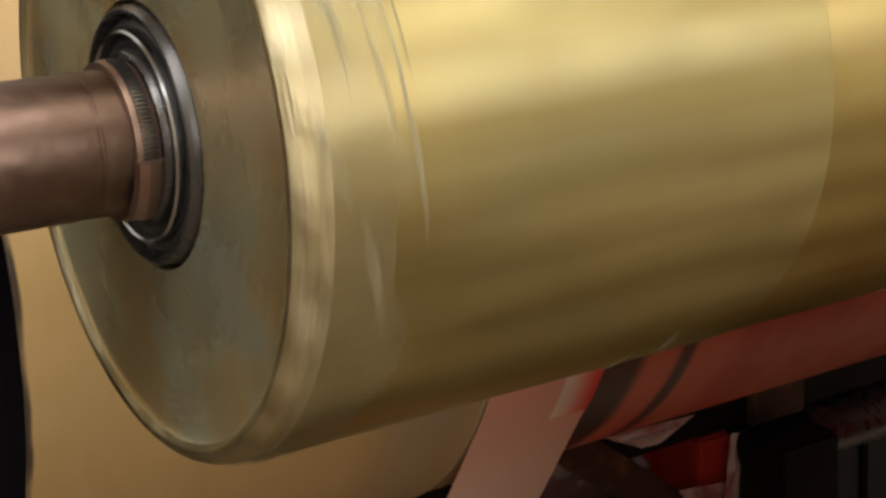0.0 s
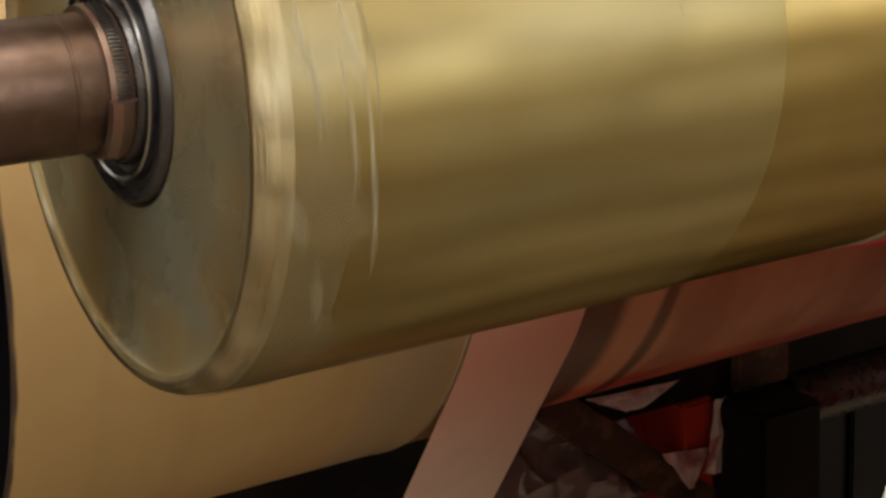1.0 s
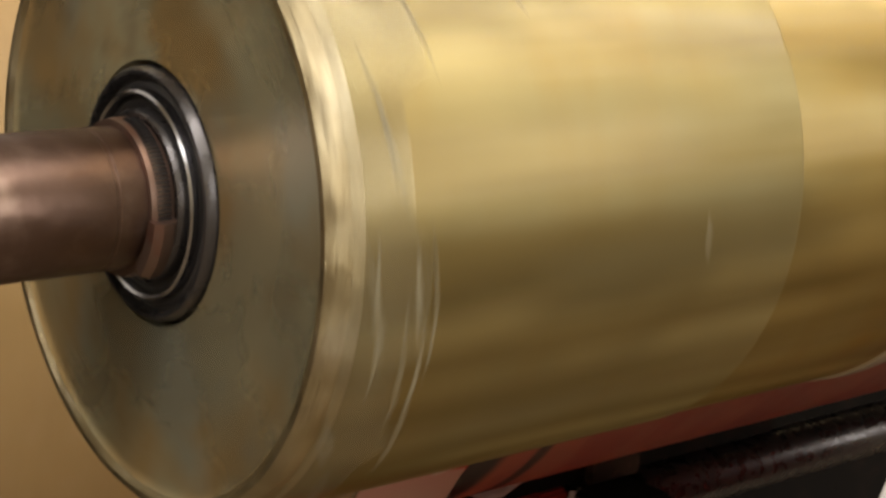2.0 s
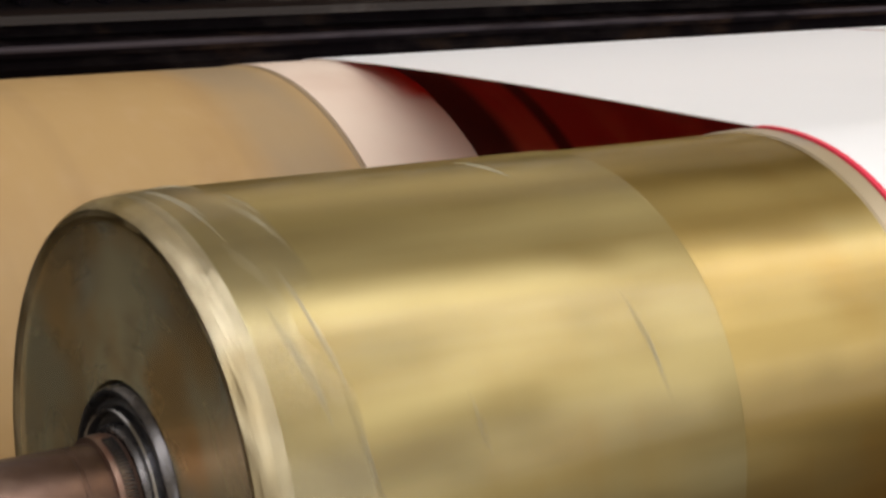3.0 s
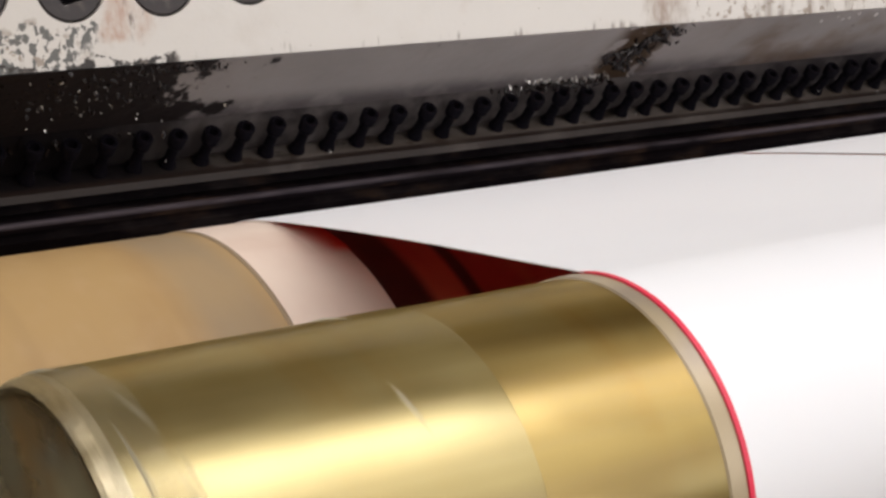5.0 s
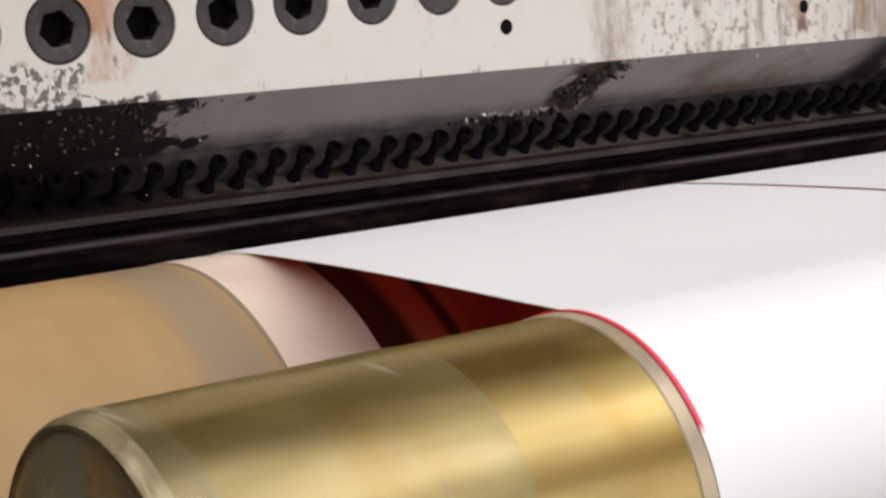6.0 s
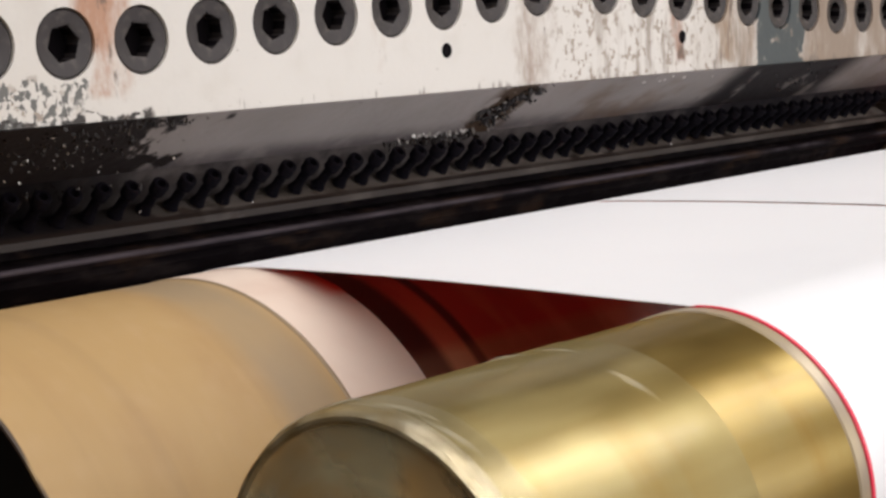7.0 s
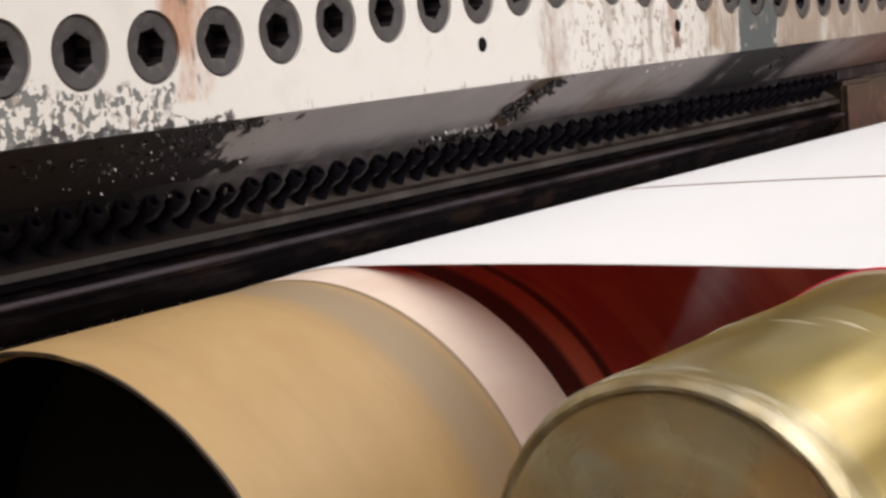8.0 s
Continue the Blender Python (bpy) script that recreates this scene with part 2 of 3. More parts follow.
m.mix(m.times(m.steps(m.axis(2), 0.1017, 0.0917), m.steps(m.noise(60, 4, shift=11), 0.25, 0.6, 0.3, 0.9)), (0.085, 0.072, 0.075))
m.mix(m.times(m.steps(ax, 0.5655, 1.0641), m.steps(m.noise(16, 4, shift=5), 0.3, 0.6)), (0.14, 0.115, 0.10))
m.mix(m.times(m.band(ax, 0.5322, 0.7538, 0.03), m.steps(m.noise(28, 4, shift=3), 0.46, 0.72, 0, 0.6)), (0.12, 0.075, 0.045))
m.mix(m.times(m.band(ax, 0.4636, 0.5034, 0.008), m.steps(m.noise(75, 5, shift=8), 0.46, 0.50)), (0.05, 0.03, 0.018))
burnt = m.steps(m.times(m.times(m.noise(55, 6, (1, 1, 1), 0.62, 6), 0.9), m.steps(ax, 0.1334, 0.2885, 0.45, 0.0), "ADD"), 0.60, 0.66)
m.mix(burnt, (0.016, 0.012, 0.012))
m.mix(m.times(m.band(ax, 0.7317, 0.909, 0.02), m.steps(m.noise(30, 4, shift=1), 0.25, 0.42)), (0.013, 0.010, 0.011))
m.bump(m.noise(160, 5), 0.0012, 0.4)
M["die_steel"] = m.m
m = Mat("burnt_die_steel", (0.0060, 0.0042, 0.0052), 0.7, 0.0, 0.025)
m.mix(m.steps(m.noise(70, 4, (0.4, 1, 1)), 0.50, 0.72), (0.020, 0.015, 0.015))
m.mix(m.steps(m.noise(40, 4, (0.5, 1, 1), shift=4), 0.55, 0.70, 0, 0.8), (0.034, 0.020, 0.014))
m.rough(m.noise(80, 4), 0.45, 0.65).bump(m.noise(180, 5, (0.5, 1, 1)), 0.0015, 0.4)
m.mix(m.times(m.band(m.axis(2), 0.0485, 0.0508, 0.0006), m.steps(m.noise(26, 4, (0.4, 1, 1), shift=12), 0.35, 0.6)), (0.075, 0.062, 0.072))
M["burnt"] = m.m
m = Mat("sooty_groove_steel", (0.105, 0.090, 0.088), 0.6, 0.0, 0.15)
m.mix(m.steps(m.noise(60, 4), 0.40, 0.66), (0.045, 0.037, 0.038))
m.mix(m.times(m.steps(m.axis(0), 0.255, 0.165), m.steps(m.noise(50, 4, shift=3), 0.15, 0.35)), (0.008, 0.006, 0.007))
m.mix(m.times(m.steps(m.axis(0), 0.50, 0.74), m.steps(m.noise(50, 4, shift=3), 0.2, 0.5)), (0.016, 0.013, 0.016))
m.bump(m.noise(220, 4), 0.001, 0.4)
M["groove"] = m.m
m = Mat("stained_ledge_steel", (0.125, 0.106, 0.097), 0.5, 0.0, 0.25)
m.mix(m.steps(m.noise(40, 4, (0.4, 1, 1)), 0.42, 0.68), (0.060, 0.046, 0.038))
m.mix(m.steps(m.noise(24, 5, (0.6, 1, 1), 0.6, 4), 0.50, 0.56, 0, 0.95), (0.014, 0.008, 0.006))
m.mix(m.steps(m.noise(90, 4, (0.7, 1, 1), 0.6, 14), 0.56, 0.64, 0, 0.8), (0.030, 0.016, 0.010))
m.mix(m.times(m.steps(m.axis(0), 0.28, 0.19), m.steps(m.noise(45, 4, shift=7), 0.15, 0.35)), (0.008, 0.006, 0.007))
m.mix(m.times(m.steps(m.axis(2), 0.0654, 0.0642), m.steps(m.noise(30, 4, (0.5, 1, 1), shift=9), 0.3, 0.55, 0.6, 1.0)), (0.018, 0.011, 0.009))
m.bump(m.noise(180, 5, (0.5, 1, 1)), 0.001, 0.4)
M["ledge"] = m.m
m = Mat("bolt_black", (0.026, 0.021, 0.022), 0.45, 0.3)
m.mix(m.steps(m.noise(200, 3), 0.5, 0.75), (0.052, 0.043, 0.041))
M["bolt"] = m.m
# near-black puts the shade inside sockets and the hollow sleeve into the colour
M["pit"] = Mat("hole_shade", (0.004, 0.003, 0.004), 0.8, 0.0, 0.05).m
m = Mat("screw_black", (0.005, 0.0042, 0.0066), 0.6, 0.0, 0.04)
m.mix(m.steps(m.noise(300, 3), 0.5, 0.75), (0.012, 0.009, 0.011))
M["screw"] = m.m
m = Mat("charred_resin", (0.012, 0.008, 0.008), 0.24, 0.0, 0.3)
m.bump(m.noise(300, 4), 0.002, 0.6)
M["resin"] = m.m
# pale chips: resin flakes, and glints of the glossy resin given as colour
m = Mat("resin_flake_glint", (0.55, 0.52, 0.50), 0.15, 0.3)
M["flake"] = m.m
m = Mat("red_machine_paint", (0.36, 0.03, 0.022), 0.42)
m.mix(m.steps(m.noise(20, 4), 0.5, 0.75), (0.25, 0.02, 0.018))
M["red_paint"] = m.m
m = Mat("black_machine_paint", (0.006, 0.005, 0.005), 0.55, 0.0, 0.1)
m.mix(m.steps(m.noise(25, 4), 0.5, 0.75), (0.014, 0.009, 0.008))
M["black_paint"] = m.m
m = Mat("crumpled_film", (0.17, 0.13, 0.14), 0.22, 0.2)
m.mix(m.steps(m.noise(18, 3), 0.45, 0.65), (0.06, 0.034, 0.038))
M["crumple"] = m.m
m = Mat("white_waste_film", (0.50, 0.42, 0.44), 0.35)
m.mix(m.steps(m.noise(60, 3), 0.45, 0.65), (0.35, 0.16, 0.17))
M["crumple_white"] = m.m
m = Mat("scrap_paper", (0.42, 0.38, 0.30), 0.6)
m.thin(0.5, (0.5, 0.46, 0.36))
M["scrap"] = m.m
m = Mat("concrete", (0.125, 0.09, 0.054), 0.7)
m.mix(m.steps(m.noise(3, 5), 0.4, 0.7), (0.095, 0.066, 0.037))
m.bump(m.noise(40, 4), 0.002, 0.3)
M["concrete"] = m.m
m = Mat("wall_paint", (0.66, 0.60, 0.48), 0.7)
m.mix(m.steps(m.noise(1.5, 4), 0.4, 0.7), (0.56, 0.50, 0.39))
M["wall"] = m.m
m = Mat("brown_bracket", (0.045, 0.030, 0.022), 0.35, 0.4)
m.mix(m.steps(m.noise(60, 3), 0.5, 0.7), (0.12, 0.075, 0.05))
M["bracket"] = m.m


# ---- mesh helpers ----
def link_mesh(name, bm, material, parent=None, label="", smooth=False):
    me = bpy.data.meshes.new(name)
    bmesh.ops.recalc_face_normals(bm, faces=bm.faces)
    if smooth:
        for f in bm.faces:
            f.smooth = True
        for e in bm.edges:
            if len(e.link_faces) == 2 and e.calc_face_angle() > 0.6:
                e.smooth = False
    bm.to_mesh(me)
    bm.free()
    me.materials.append(M[material])
    ob = new(name, me)
    if parent is not None:
        ob.parent = parent
    if label:
        ob["label"] = label
    return ob


def part(name, bm, material, parent, label="", smooth=False):
    return link_mesh(name, bm, material, parent, label, smooth)


def empty(name, label, category, m=None, group=""):
    ob = new(name)
    if m is not None:
        ob.matrix_world = m
    return tagged(ob, label, category, group)


def box(x0, x1, y0, y1, z0, z1, bevel=0.0):
    bm = bmesh.new()
    bmesh.ops.create_cube(bm, size=1)
    for v in bm.verts:
        v.co = Vector(((x0 + x1) / 2 + v.co.x * (x1 - x0), (y0 + y1) / 2 + v.co.y * (y1 - y0), (z0 + z1) / 2 + v.co.z * (z1 - z0)))
    if bevel:
        bmesh.ops.bevel(bm, geom=bm.edges[:], offset=bevel, segments=2, affect="EDGES")
    return bm


def lathe(profile, n=96, a0=0.0, a1=360.0, close=False, wobble=0.0):
    """A turned body round the x axis from (x, radius) pairs; with close the profile is a ring."""
    bm = bmesh.new()
    full = a1 - a0 >= 359.9
    rows = []
    count = n if full else n + 1
    for k in range(count):
        a = radians(a0 + (a1 - a0) * k / n)
        w = wobble * math.sin(3 * a) if wobble else 0.0
        rows.append([bm.verts.new((x + w, -r * math.sin(a), r * math.cos(a))) for x, r in profile])
    pairs = list(range(len(profile) - 1))
    for k in range(n):
        p, q = rows[k], rows[(k + 1) % count]
        for i in pairs:
            bm.faces.new((p[i], p[i + 1], q[i + 1], q[i]))
        if close:
            bm.faces.new((p[-1], p[0], q[0], q[-1]))
    if not full and close:
        bm.faces.new(rows[0])
        bm.faces.new(rows[-1])
    return bm


def extrude_yz(line, x0, x1, closed=True, cuts=1):
    """A bar along x with the section line of (y, z) pairs."""
    bm = bmesh.new()
    rows = [[bm.verts.new((x0 + (x1 - x0) * k / cuts, y, z)) for y, z in line] for k in range(cuts + 1)]
    n = len(line)
    for k in range(cuts):
        for i in range(n if closed else n - 1):
            j = (i + 1) % n
            bm.faces.new((rows[k][i], rows[k][j], rows[k + 1][j], rows[k + 1][i]))
    if closed:
        bm.faces.new(rows[0])
        bm.faces.new(rows[-1])
    return bm


def ribbon(line, x0, x1, thick, slant=0.0, slant1=None):
    """A thin sheet along a path of (y, z) pairs from x0 to x1; the slants move its two edges along x from start to end."""
    n = len(line)
    bm = bmesh.new()
    rows = []
    for i, (y, z) in enumerate(line):
        a, b = line[max(i - 1, 0)], line[min(i + 1, n - 1)]
        d = Vector((b[0] - a[0], b[1] - a[1])).normalized()
        ny, nz = -d.y * thick / 2, d.x * thick / 2
        k = min(1.0, max(0.0, (y - 0.01) / 0.25))
        a, b = x0 + slant * k, x1 + (slant if slant1 is None else slant1) * k
        rows.append([bm.verts.new(c) for c in ((a, y + ny, z + nz), (b, y + ny, z + nz), (b, y - ny, z - nz), (a, y - ny, z - nz))])
    for p, q in zip(rows, rows[1:]):
        for i in range(4):
            j = (i + 1) % 4
            bm.faces.new((p[i], p[j], q[j], q[i]))
    bm.faces.new(rows[0])
    bm.faces.new(rows[-1])
    return bm


def paint_inner(ob, material):
    """Gives the lower, inner side of a ribbon a second material."""
    ob.data.materials.append(M[material])
    for k, p in enumerate(ob.data.polygons[:-2]):
        if k % 4 == 2:
            p.material_index = 1


def arc(cy, cz, r, a0, a1, n):
    """Points on a circle; angles in degrees from straight up, towards the front."""
    return [(cy - r * math.sin(radians(a0 + (a1 - a0) * k / n)), cz + r * math.cos(radians(a0 + (a1 - a0) * k / n))) for k in range(n + 1)]


# ---- the room ----
def room():
    x0, x1, y0, y1, z0, z1 = -6.0, 9.0, -3.5, 3.5, -0.95, 3.1
    floor = link_mesh("floor", box(x0, x1, y0, y1, z0 - 0.1, z0), "concrete")
    tagged(floor, "brown stained concrete workshop floor", "floor", kind="structure")
    ceiling = link_mesh("ceiling", box(x0, x1, y0, y1, z1, z1 + 0.1), "wall")
    tagged(ceiling, "plain painted workshop ceiling", "ceiling", kind="structure")
    for name, b in (("wall_east", (x1, x1 + 0.15, y0, y1, z0, z1)), ("wall_west", (x0 - 0.15, x0, y0, y1, z0, z1)), ("wall_north", (x0, x1, y1, y1 + 0.15, z0, z1))):
        tagged(link_mesh(name, box(*b), "wall"), "plain painted workshop wall", "wall", kind="structure")
    # the wall behind the camera has a long window opening
    bm = bmesh.new()
    for b in ((x0, -1.0, z0, z1), (5.4, x1, z0, z1), (-1.0, 5.4, z0, 0.0), (-1.0, 5.4, 1.65, z1)):
        part_bm = box(b[0], b[1], y0 - 0.15, y0, b[2], b[3])
        me = bpy.data.meshes.new("piece")
        part_bm.to_mesh(me)
        part_bm.free()
        bm.from_mesh(me)
        bpy.data.meshes.remove(me)
    tagged(link_mesh("wall_south", bm, "wall"), "plain painted workshop wall with a long window", "wall", kind="structure")


room()

R1 = 0.060       # guide roller
YB, ZB, RB = 0.2688, -0.0739, 0.1228      # coating roller
WEB_X = 0.1733
STRIP = (0.1756, 0.2231)


# ---- guide roller ----
def guide_roller():
    top = empty("guide_roller", "shiny brass guide roller with a dull wrapped end, spinning", "roller")
    part("drum", lathe([(0.105, 0.030), (0.105, R1 - 0.0004), (1.02, R1 - 0.0004), (1.02, 0.030)], 128), "brass_bright", top, smooth=True)
    part("wrapped_end", lathe([(0.0055, 0.0596), (0.012, R1), (0.1075, R1), (0.1085, R1 - 0.0003), (0.1085, 0.05)], 128), "brass", top, "dull brass wrapped end of the roller", smooth=True)
    part("rim", lathe([(0.0002, 0.0551), (-0.0006, 0.0562), (-0.0006, 0.0574), (0.0004, 0.0584), (0.0022, 0.0592), (0.0055, 0.0596)], 128), "brass_rim", top, "bright rounded rim", smooth=True)
    part("clear_margin", lathe([(WEB_X - 0.0065, R1 - 0.0004), (WEB_X - 0.006, R1 + 0.0002), (WEB_X - 0.0004, R1 + 0.0004), (WEB_X, R1 - 0.0004)], 128), "margin", top, "pale clear film margin", smooth=True)
    part("end_face", lathe([(0.0002, 0.0551), (0.0006, 0.0546), (0.0008, 0.0530), (0.0010, 0.0515), (0.0012, 0.047), (0.0013, 0.0425), (0.0012, 0.0395), (0.0011, 0.0380), (0.0012, 0.0345), (0.0010, 0.030), (0.0010, 0.0240), (0.004, 0.0233)], 128), "brass_end", top, "dark glossy turned end face", smooth=True)
    part("bearing_ring", lathe([(0.004, 0.0233), (0.0002, 0.0229), (-0.0006, 0.0223), (-0.0006, 0.0216), (0.0012, 0.0211), (0.0012, 0.0203)], 96), "dark_steel", top, "dark steel bearing ring", smooth=True)
    # a loose turn of clear film with a ragged edge
    rnd0 = random.Random(12)
    bm = bmesh.new()
    rows, edge = [], 0.018
    for k in range(72):
        a = radians(5 * k)
        if rnd0.random() < 0.3:
            edge = rnd0.uniform(0.013, 0.023)
        xs = (0.003, 0.007, 0.011, edge - 0.001, edge)
        rows.append([bm.verts.new((x, -h * math.sin(a), h * math.cos(a))) for x, h in zip(xs, [R1 + rnd0.uniform(0.0002, 0.0005) - (0.0006 if i == 0 else 0) for i in range(5)])])
    for k in range(72):
        p, q = rows[k], rows[(k + 1) % 72]
        for i in range(4):
            bm.faces.new((p[i], p[i + 1], q[i + 1], q[i]))
    part("film_wrap", bm, "wrap", top, "loose turn of clear crinkled film", smooth=True)
    # crinkled film edges that stand off the drum
    spots = [(0.0855 + rnd0.uniform(-0.008, 0.005), rnd0.uniform(6, 20), rnd0.uniform(0.0008, 0.0022)) for _ in range(10)]
    spots += [(rnd0.uniform(0.004, 0.021), rnd0.uniform(8, 30), rnd0.uniform(0.0005, 0.0016)) for _ in range(30)] + [(0.045, 7, 0.0010)]
    for x, span, w in spots:
        a0 = rnd0.uniform(0, 360)
        a1, s = a0 + span, rnd0.uniform(0.001, 0.006)
        bm = bmesh.new()
        n = max(6, int((a1 - a0) / 4))
        rows = []
        rnd = random.Random(int(x * 1e5))
        for k in range(n + 1):
            a = radians(a0 + (a1 - a0) * k / n)
            u = k / n
            h = 0.00045 * math.sin(math.pi * u) * rnd.uniform(0.6, 1.3)
            xx = x + s * (u - 0.5) + rnd.uniform(-1, 1) * 0.0003
            ww = w * (0.3 + 0.7 * math.sin(math.pi * u)) * rnd.uniform(0.8, 1.2)
            r = R1 - 0.0003
            rows.append([bm.verts.new((px, -pr * math.sin(a), pr * math.cos(a))) for px, pr in ((xx - ww / 2, r), (xx, r + h + 0.0003), (xx + ww / 2, r))])
        for p, q in zip(rows, rows[1:]):
            for i in range(2):
                bm.faces.new((p[i], p[i + 1], q[i + 1], q[i]))
        part("film_edge", bm, "film", top, "crinkled pale film edge", smooth=True)
    return top


def roller_shaft():
    top = empty("roller_shaft", "brown oxidised steel shaft held in the roller's bearing", "shaft")
    part("rod", lathe([(-0.42, 0.0), (-0.42, 0.0118), (-0.4185, 0.0127), (-0.012, 0.0127), (-0.0118, 0.0125), (-0.0112, 0.0125), (-0.011, 0.0127), (0.98, 0.0127), (0.98, 0.0)], 64), "shaft", top, smooth=True)
    part("inner_ring", lathe([(0.004, 0.0127), (-0.0014, 0.0130), (-0.0018, 0.0150), (-0.0008, 0.0156), (0.001, 0.0157)], 96), "dark_steel", top, "dark steel inner bearing ring", smooth=True)
    part("bright_ring", lathe([(0.0012, 0.0178), (-0.0010, 0.0180), (-0.0014, 0.0184), (-0.0010, 0.0188), (0.0012, 0.0190)], 96), "chrome", top, "bright polished ring", smooth=True)
    part("seal", lathe([(0.0008, 0.0156), (0.0002, 0.0168), (0.0008, 0.0179)], 96), "seal", top, "black rubber seal", smooth=True)
    part("outer_seal", lathe([(0.0008, 0.0190), (0.0004, 0.0197), (0.0010, 0.0204)], 96), "seal", top, "black rubber seal", smooth=True)
    clamp = part("hose_clamp", lathe([(-0.0062, 0.0126), (-0.0062, 0.0139), (-0.0048, 0.0142), (-0.0032, 0.0142), (-0.0018, 0.0139), (-0.0018, 0.0126)], 64, close=True), "clamp", top, "copper-brown slotted band clamp", smooth=True)
    tooth = box(-0.0012, 0.0012, -0.0002, 0.0002, 0.0, 0.0005)
    me = bpy.data.meshes.new("clamp_tooth")
    tooth.to_mesh(me)
    tooth.free()
    me.materials.append(M["dark_steel"])
    for k in range(40):
        t = new("clamp_tooth", me)
        t.parent = clamp
        a = radians(8 + k * 3.1)
        t.matrix_local = Matrix.Translation((-0.0040, -0.0141 * math.sin(a), 0.0141 * math.cos(a))) @ Matrix.Rotation(a, 4, "X")
    bm = lathe([(-0.0068, 0.0137), (-0.0068, 0.0160), (-0.0052, 0.0166), (-0.0030, 0.0164), (-0.0018, 0.0150), (-0.0018, 0.0137)], 10, 96, 138, close=True)
    part("clamp_tail", bm, "clamp", clamp, "bent copper clamp tail")
    return top


guide = guide_roller()
roller_shaft()


# ---- coating roller ----
def coating_roller():
    top = empty("coating_roller", "large roller with brown kraft sleeve and wrapped printed film", "roller", pose(0, YB, ZB))
    part("kraft_sleeve", lathe([(0.036, 0.119), (0.022, 0.1205), (0.0202, 0.1214), (0.020, 0.1229), (0.0215, RB), (STRIP[0] + 0.0005, RB), (STRIP[0] + 0.0005, 0.119)], 160), "kraft", top, "brown kraft paper sleeve", smooth=True)
    part("sleeve_bore", lathe([(0.022, 0.1206), (0.051, 0.1195), (0.14, 0.1190), (0.142, 0.02), (0.14, 0.018)], 96), "pit", top, "hollow inside of the sleeve, its shade painted black", smooth=True)
    part("core", lathe([(0.10, 0.02), (0.10, 0.118), (1.45, 0.118), (1.45, 0.02)], 96), "black_paint", top, smooth=True)
    for name, mat, a0, a1 in (("red_print", "red_print", 0, 262), ("brown_print", "brown_print", 262, 360)):
        part(name, lathe([(0.2226, RB - 0.004), (0.2226, RB - 0.0006), (1.45, RB - 0.0006)], 120, a0, a1), mat, top, "printed film in dark red" if a1 < 300 else "printed film in brown", smooth=True)
    for a0, a1 in ((-10, 52), (112, 240)):
        part("red_fringe", lathe([(0.2075, RB + 0.0008), (0.2237, RB + 0.0008)], 80, a0, a1), "red_fade", top, "red band fading out on the margin", smooth=True)
    part("under_strip", lathe([(STRIP[0] + 0.0007, RB - 0.004), (STRIP[0] + 0.0007, RB - 0.0005), (0.2225, RB - 0.0005), (0.2225, RB - 0.004)], 140), "kraft_plain", top, "brown paper under the strip", smooth=True)
    part("seam_line", lathe([(STRIP[0] - 0.0012, RB), (STRIP[0] - 0.0006, RB + 0.0005), (STRIP[0] + 0.0004, RB + 0.0005), (STRIP[0] + 0.0006, RB)], 140), "seam", top, "dark paper seam", smooth=True)
    return top


coater = coating_roller()


def trim_strip():
    # wraps the roller and leaves it at the front, down and back
    end = 124.9
    a = radians(end)
    line = arc(YB, ZB, RB + 0.0004, -120, end, 80)
    y, z = line[-1]
    dy, dz = math.cos(a), -math.sin(a)
    for s in (0.05, 0.15, 0.45):
        line.append((y - dy * s, z + dz * s))
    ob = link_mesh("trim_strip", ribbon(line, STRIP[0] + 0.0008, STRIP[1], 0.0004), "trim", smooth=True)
    tagged(ob, "narrow pale paper strip running off the large roller", "paper strip")


trim_strip()


# ---- the white web ----
def web_path():
    r, low = R1 + 0.0004, 107.0
    a = radians(low)
    y, z = -r * math.sin(a), r * math.cos(a)
    line = [(y - math.cos(a) * d, z - math.sin(a) * d) for d in (0.6, 0.3, 0.1, 0.03)]
    line += arc(0, 0, r, low, -2.9, 60)
    end = arc(YB, ZB, RB + 0.0010, -2.9, -3.0, 1)[0]
    y, z = line[-1]
    line += [(y + (end[0] - y) * k / 8, z + (end[1] - z) * k / 8 + 0.0014 * math.sin(math.pi * k / 8)) for k in range(1, 8)]
    line += arc(YB, ZB, RB + 0.0010, -2.9, -100, 40)
    return line


def webs():
    for x0, x1, s, s1 in ((WEB_X, 0.4725, 0.037, 0.027), (0.4795, 1.02, 0.028, 0.02)):
        ob = link_mesh("paper_web", ribbon(web_path(), x0, x1, 0.0004, s, s1), "paper", smooth=True)
        tagged(ob, "glossy white paper web running over the brass roller", "paper web", "paper webs")
        paint_inner(ob, "paper_under")
        if x0 == WEB_X:
            first = ob
    ring = part("red_edge", lathe([(WEB_X - 0.0003, R1 + 0.0001), (WEB_X - 0.0003, R1 + 0.0010), (WEB_X + 0.0015, R1 + 0.0010), (WEB_X + 0.0015, R1 + 0.0001)], 110, 0, 245, close=True), "red_ink", first, "red printed edge of the web", smooth=True)
    return ring


red_edge = webs()


# ---- die ----
PLATE_Y, HEAD_R = 0.319, 0.0163
DIE_X0, DIE_X1, PLATE_X1 = -0.30, 1.055, 1.60


def bolt_height(x):
    """The row of screws climbs to the middle of the die, as the melt channel behind it does."""
    if x < 0.533:
        return 0.1553 + 0.0665 * max(0.0, x - 0.187)
    return 0.1755 - 0.0686 * min(max(0.0, x - 0.568), 0.31)


BOLTS = [0.1509 + 0.0434 * i for i in range(-9, 9)] + [0.5677 + 0.0437 * i for i in range(21)]


